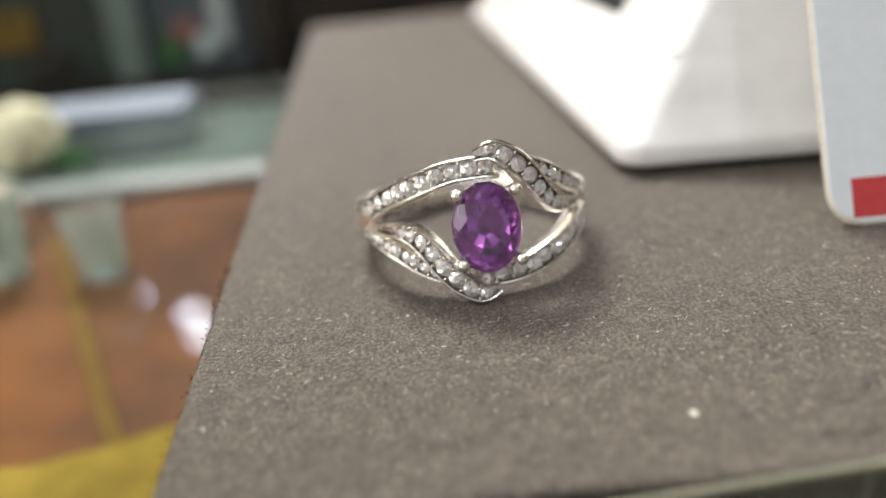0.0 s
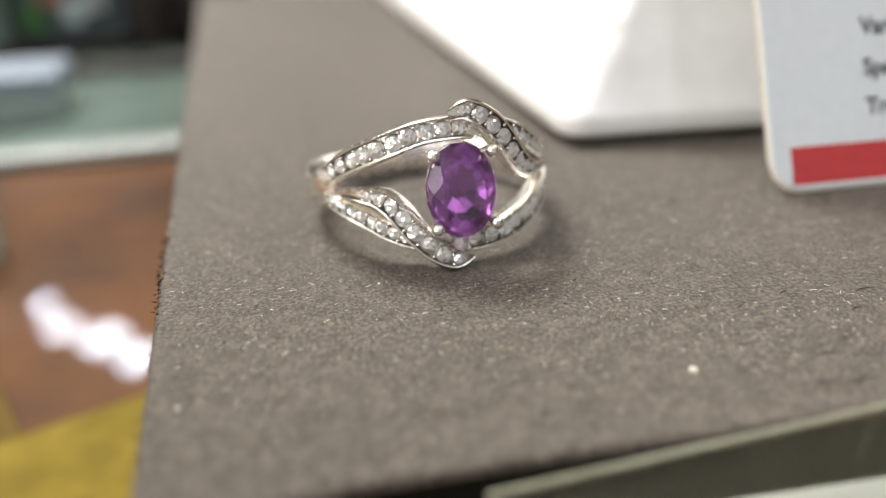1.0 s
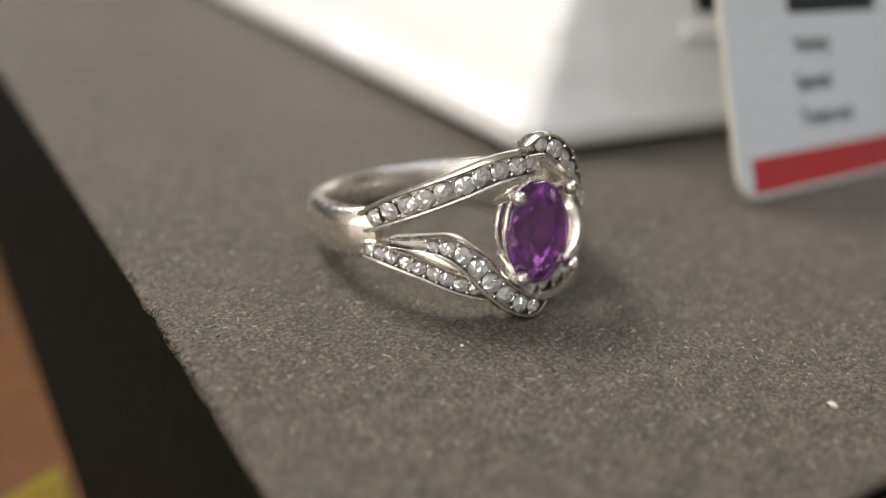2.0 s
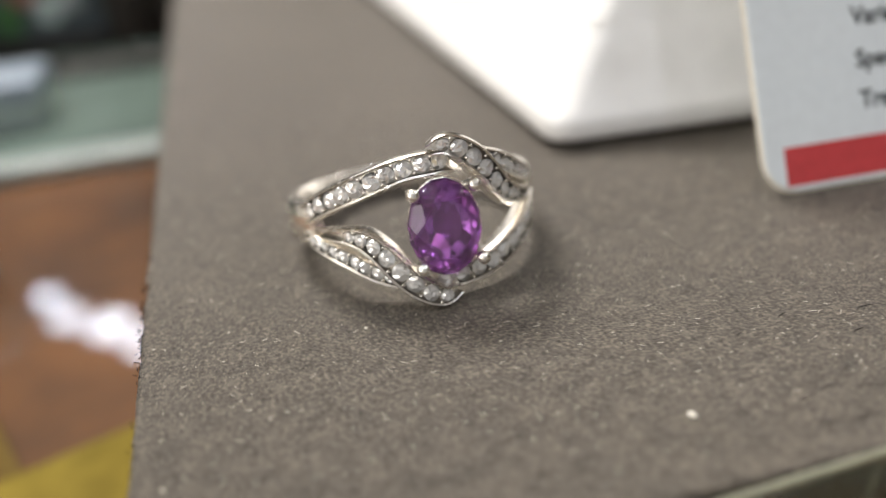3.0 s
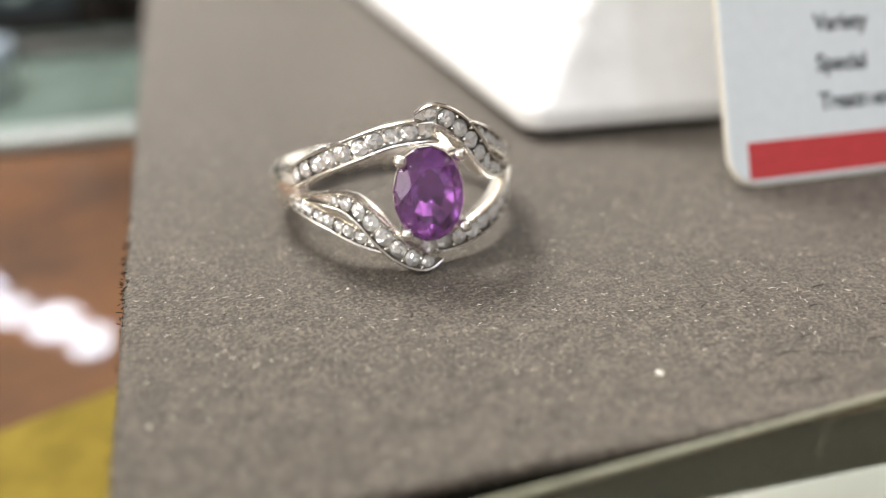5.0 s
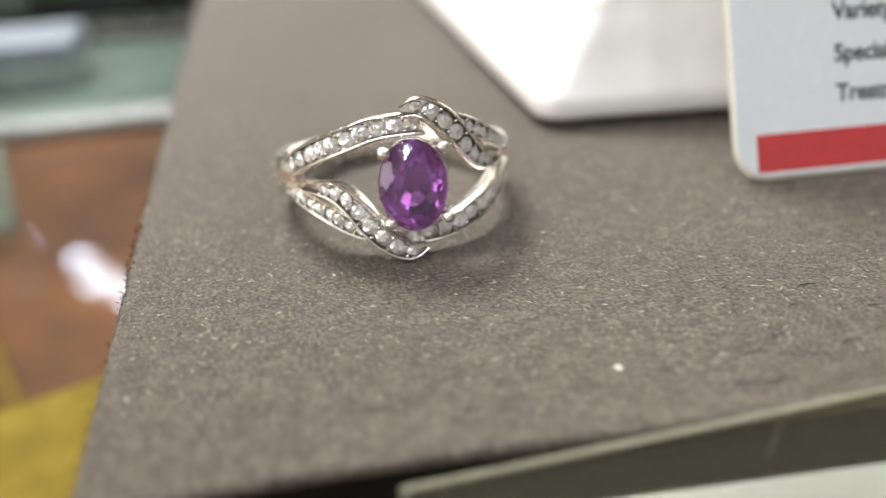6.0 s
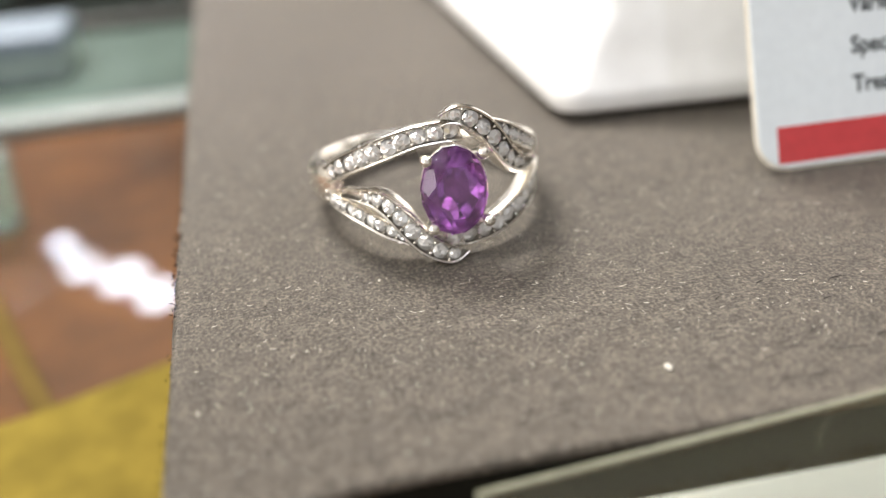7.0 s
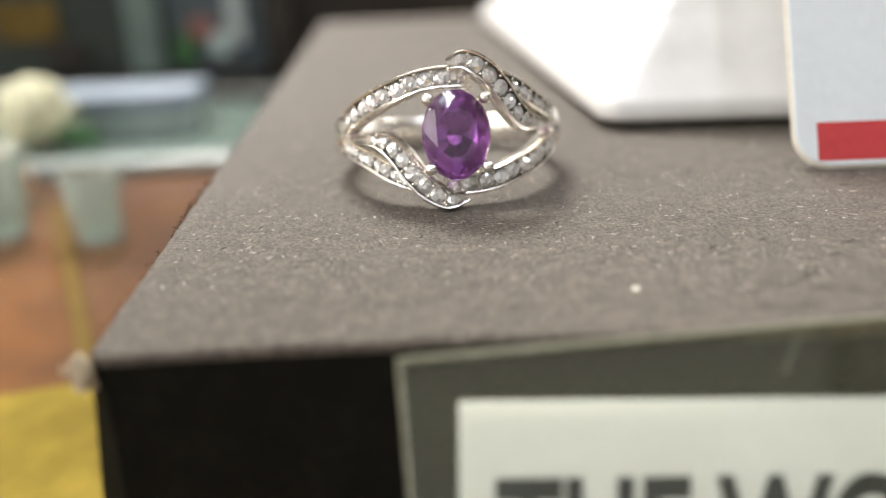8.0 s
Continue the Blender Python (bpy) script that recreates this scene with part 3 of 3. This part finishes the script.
# ---- the white stand ----
def stand():
    t = thing("white_stand", (8, 10, 0), "glossy white plastic display stand with a black pad", "stand")
    x0, x1, y0, y1 = 4.28, 13.0, 4.59, 17.6
    def outline(left, front, back, z, end=None, r=0.28):
        """A slightly skewed rounded rectangle, its sides drawn in by left, front and back."""
        a, b, c, e = x0 + left, x1 - left * 0.4, y0 + front, (y1 if end is None else end) - back
        out = []
        for cx, cy, a0 in ((b - r, e - r, 0), (a + r, e - r, 90), (a + r, c + r, 180), (b - r, c + r, 270)):
            for k in range(7):
                g = radians(a0 + 15 * k)
                x, y = cx + r * math.cos(g), cy + r * math.sin(g)
                out.append((x + 0.015 * (y - y0), y - 0.11 * (x - x0) * max(0.0, 1 - (y - y0) / 8), z))
        return out
    def slope(z):
        """How far the side and the front lean in at a height."""
        return 0.12 + 0.69 * (z - 0.42), 0.09 + 0.44 * (z - 0.42)
    rim = [(0.4, 0.4, 0.0), (0.4, 0.4, 0.095), (0.05, 0.05, 0.095), (0.01, 0.01, 0.115), (0.0, 0.0, 0.15), (0.0, 0.0, 0.30), (0.04, 0.03, 0.37)]
    rings = [outline(l, f, l, z) for l, f, z in rim]
    for z in (0.42, 0.8, 1.22):
        l, f = slope(z)
        rings.append(outline(l, f, l * 0.5, z))
    l, f = slope(1.22)
    rings += [outline(l + 0.05, f + 0.04, l * 0.5, 1.28), outline(l + 0.13, f + 0.1, l * 0.5, 1.30)]
    part("base", loft(rings), WHITE_PLASTIC, t, "", 50)
    pad = [outline(l + 0.30, 3.0, l * 0.5 + 0.3, z) for z in (1.302, 1.34)] + [outline(l + 0.33, 3.03, l * 0.5 + 0.33, 1.36)]
    part("pad", loft(pad), VELVET, t, "black velvet pad", 50)
    rings = []
    for z in (1.24, 1.5, 2.0, 3.0, 4.2, 4.3):
        l, f = slope(min(z, 4.2))
        e = 0.08 if z > 4.2 else 0.0
        rings.append(outline(l + e, f + e, e, z, 7.42 + 0.06 * z, 0.2))
    part("upright", loft(rings), WHITE_PLASTIC, t, "", 50)
    def on_front(x, z):
        return Vector((x, y0 + slope(z)[1] - 0.11 * (x - x0), z))
    face = frame_from(on_front(6.85, 1.12), on_front(11, 1.12) - on_front(6.85, 1.12), on_front(6.85, 2) - on_front(6.85, 1.12))
    part("ledge", move(box((0, 0, -0.12), (4.2, 0.26, 0.10), 0.06, 3), face), WHITE_PLASTIC, t, "raised white ledge", 50)
    part("slot_cover", move(box((0.28, 0.35, -0.1), (4.0, 1.6, 0.006), 0.02), face), VELVET, t, "black insert above the ledge")


# ---- the ring ----
TILT_RING = radians(13.5)
U = Vector((1, 0, 0))
W = Vector((0, math.sin(TILT_RING), math.cos(TILT_RING)))
N = Vector((0, -math.cos(TILT_RING), math.sin(TILT_RING)))
GEM = Vector((2.38, 2.15, 0.646)) + W * 0.0
HUB = GEM - N * 1.1
SHANK_HUB = GEM - N * 1.3
MID = 0.035


def on_ring(deg, w, r):
    a = radians(deg)
    return HUB + U * (r * math.sin(a)) + N * (r * math.cos(a)) + W * (w + MID)


def on_shank(deg, w, r):
    a = radians(deg)
    return SHANK_HUB + U * (r * math.sin(a)) + N * (r * math.cos(a)) + W * (w + MID)


def smooth_path(rows, n):
    """Catmull-Rom through rows of numbers, n points evenly along."""
    rows = [np.array(r, float) for r in rows]
    rows = [2 * rows[0] - rows[1]] + rows + [2 * rows[-1] - rows[-2]]
    out = []
    for i in range(n):
        u = i / (n - 1) * (len(rows) - 3)
        k = min(int(u), len(rows) - 4)
        f = u - k
        a, b, c, d = rows[k:k + 4]
        out.append(0.5 * (2 * b + (c - a) * f + (2 * a - 5 * b + 4 * c - d) * f * f + (3 * b - a - 3 * c + d) * f ** 3))
    return out


def stone_mesh():
    """A small round stone of radius 1 with its girdle at z = 0 and a crown of facets that tip every way."""
    rnd = random.Random(5)
    bm = bmesh.new()
    rows = []
    for r, z, n, off in ((0.0, 0.27, 1, 0), (0.36, 0.24, 6, 0), (0.70, 0.20, 10, 0.5), (0.99, 0.02, 14, 0.25), (0.97, -0.2, 14, 0.25)):
        rows.append([bm.verts.new((r * math.cos((k + off) * math.tau / n), r * math.sin((k + off) * math.tau / n), z + (rnd.uniform(-0.14, 0.14) if 0 < r < 0.9 else 0))) for k in range(n)])
    bm.faces.new(rows[-1][::-1])
    for inner, outer in zip(rows, rows[1:]):
        a, b, i, k = len(inner), len(outer), 0, 0
        while i < (a if a > 1 else 0) or k < b:
            if a == 1 or (k + 1) / b <= (i + 1) / a and k < b:
                bm.faces.new((inner[i % a], outer[k % b], outer[(k + 1) % b]))
                k += 1
            else:
                bm.faces.new((inner[i % a], outer[k % b], inner[(i + 1) % a]))
                i += 1
    return finish(bm, "small_stone", ZIRCON, None)


def strand(name, rows, ring_thing, stone, bead, label, turn, skip=(0, 0)):
    """A channel of silver along rows of (degrees, w, radius, half width), set with small stones. turn: +1, or -1 for its twin."""
    path = smooth_path(rows, 60)
    mid = [on_ring(turn * d, turn * w, r) for d, w, r, _ in path]
    rings, frames = [], []
    for i, p in enumerate(mid):
        tangent = (mid[min(i + 1, 59)] - mid[max(i - 1, 0)]).normalized()
        axis = HUB + W * ((p - HUB) @ W)
        out = (p - axis).normalized()
        side = tangent.cross(out).normalized()
        out = side.cross(tangent).normalized()
        h = path[i][3]
        rim = min(0.031, h * 0.36)
        prof = [(-h * 0.9, -0.13), (-h, -0.06), (-h, -0.014), (-h + rim * 0.55, 0.016), (-h + rim, 0.010), (-h + rim * 1.1, -0.05),
                (h - rim * 1.1, -0.05), (h - rim, 0.010), (h - rim * 0.55, 0.016), (h, -0.014), (h, -0.06), (h * 0.9, -0.13)]
        rings.append([p + side * s + out * o for s, o in prof])
        frames.append((p, tangent, side, out, h - rim))
    bm = loft(rings)
    for f in bm.faces:
        f.material_index = 0
    bm.faces.ensure_lookup_table()
    # The channel's two inner walls get the darker silver.
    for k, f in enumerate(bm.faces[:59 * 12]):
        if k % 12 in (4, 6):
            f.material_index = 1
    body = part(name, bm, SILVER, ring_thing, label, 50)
    body.data.materials.append(DARK_SILVER)
    # stones, set one after the other
    length = [0.0]
    for a, b in zip(mid, mid[1:]):
        length.append(length[-1] + (b - a).length)
    at, off = 0.05 + skip[0], base_of(body)
    while True:
        i = next((k for k, s in enumerate(length) if s >= at), None)
        if i is None:
            break
        p, tangent, side, out, room_w = frames[i]
        r = min(0.072, room_w * 0.99)
        at_c = at + r
        i = next((k for k, s in enumerate(length) if s >= at_c), None)
        if i is None or at_c + r > length[-1] - skip[1]:
            break
        p, tangent, side, out, room_w = frames[i]
        r = min(0.072, room_w * 0.99)
        m = Matrix((tangent, side, out)).transposed().to_4x4()
        m.translation = (p - out * 0.012) * 0.01 - off
        ob = new("small_stone", stone)
        ob.parent = body
        ob.matrix_basis = m @ Matrix.Rotation(0.16 * math.sin(at * 61), 4, "X") @ Matrix.Rotation(0.16 * math.cos(at * 83), 4, "Y") @ Matrix.Rotation(at * 37, 4, "Z") @ Matrix.Diagonal((r * 0.01, r * 0.01, r * 0.01, 1))
        for s in (-1, 1):
            q = p + tangent * (r + 0.004) + side * s * room_w * 0.72 + out * 0.006
            dot = new("grain_bead", bead)
            dot.parent = body
            dot.location = q * 0.01 - off
        at += 2 * r + 0.001


def ring():
    t = thing("gemstone_ring", (2.4, 3.0, 0.0), "silver ring with an oval purple stone and crossing pave-set shoulders", "ring")
    stone = stone_mesh()
    bm = ball((0, 0, 0), 0.00016, None, (1, 1, 1), 1)
    bead = finish(bm, "grain_bead", SILVER, 60)
    # shank round the back
    rings = []
    for k in range(73):
        d = 61 + (299 - 61) * k / 72
        back = 0.5 - 0.5 * math.cos(radians((d - 61) / 238 * 360))
        end = max(0.0, 1 - min(d - 61, 299 - d) / 14)
        hw = 0.195 - 0.05 * back
        ro, ri = 1.10 - 0.045 * end, 0.955
        prof = []
        for s, r in ((-1, ri + 0.02), (-0.97, ri + 0.06), (-0.92, ro - 0.05), (-0.72, ro - 0.012), (-0.3, ro), (0.3, ro), (0.72, ro - 0.012), (0.92, ro - 0.05),
                     (0.97, ri + 0.06), (1, ri + 0.02), (0.85, ri), (-0.85, ri)):
            prof.append(on_shank(d, s * hw + 0.02 * back, r))
        rings.append(prof)
    part("shank", loft(rings), SILVER, t, "plain polished band", 50)
    a = [(-77, 0.095, 1.0, 0.085), (-70, 0.14, 0.995, 0.095), (-57, 0.22, 0.98, 0.105), (-33, 0.35, 0.97, 0.105), (-16, 0.43, 0.96, 0.1), (0, 0.445, 0.95, 0.1), (9, 0.43, 0.93, 0.095)]
    s = [(-3.5, 0.545, 0.985, 0.045), (5, 0.57, 1.02, 0.09), (14.5, 0.475, 1.035, 0.105), (22.5, 0.33, 1.035, 0.105), (30, 0.17, 1.025, 0.1), (38, 0.07, 1.015, 0.09), (48, 0.04, 1.005, 0.06), (64, 0.03, 1.0, 0.03)]
    b = [(22, 0.43, 0.95, 0.078), (35, 0.345, 0.965, 0.085), (50, 0.225, 0.975, 0.085), (66, 0.135, 0.99, 0.08), (77, 0.095, 1.0, 0.075)]
    for turn in (1, -1):
        strand("long_shoulder", a, t, stone, bead, "curved silver channel set with clear stones", turn)
        strand("twist", s, t, stone, bead, "twisted silver ribbon set with clear stones", turn, (0.03, 0.28))
        strand("short_shoulder", b, t, stone, bead, "short silver channel set with clear stones", turn)
    # head: two oval rails and four claws
    def oval(sa, sb, n, k, count=40):
        g = k * math.tau / count
        return HUB + U * (sa * math.cos(g)) + W * (sb * math.sin(g) + MID * 0.3) + N * n
    for sa, sb, n, r in ((0.2, 0.27, 0.80, 0.028), (0.262, 0.345, 0.965, 0.026)):
        part("head_rail", tube([oval(sa, sb, n, k) for k in range(40)], r, 10, True), SILVER, t, "", 60)
    for sx, sz in ((-1, 1), (1, 1), (-1, -1), (1, -1)):
        pts = [HUB + U * (sx * x) + W * (sz * w + MID * 0.3) + N * n for x, w, n in ((0.14, 0.19, 0.74), (0.185, 0.235, 0.86), (0.225, 0.275, 0.98), (0.245, 0.293, 1.06), (0.236, 0.282, 1.1))]
        bm = tube(pts, [0.034, 0.036, 0.038, 0.040, 0.040], 10)
        ball(pts[-1], 0.055, bm, (1, 1, 1), 2)
        part("claw", bm, SILVER, t, "", 60)
    # the oval stone
    pts = []
    for f, n, count, off in ((0.62, 1.125, 8, 0.5), (0.83, 1.088, 8, 0), (0.97, 1.045, 16, 0.5), (1.0, 1.03, 16, 0.5), (1.0, 1.015, 16, 0.5), (0.78, 0.93, 16, 0), (0.52, 0.835, 12, 0.5), (0.24, 0.765, 8, 0), (0.03, 0.745, 4, 0)):
        for k in range(count):
            g = (k + off) * math.tau / count
            pts.append(HUB + U * (0.287 * f * math.cos(g) - 0.012) + W * (0.375 * f * math.sin(g) + MID * 0.3 - 0.01) + N * n)
    bm = bmesh.new()
    bmesh.ops.convex_hull(bm, input=[bm.verts.new(p) for p in pts])
    gem = part("purple_stone", bm, AMETHYST, t, "transparent purple oval faceted stone", None)
    middle = (HUB + N * 1.25) * 0.01 - t.location
    gem.data.transform(Matrix.Translation(-middle))
    gem.location = middle
    cam.data.dof.focus_object = gem


room()
counter()
background()
board_box()
sign()
gem_card()
stand()
ring()
lint()
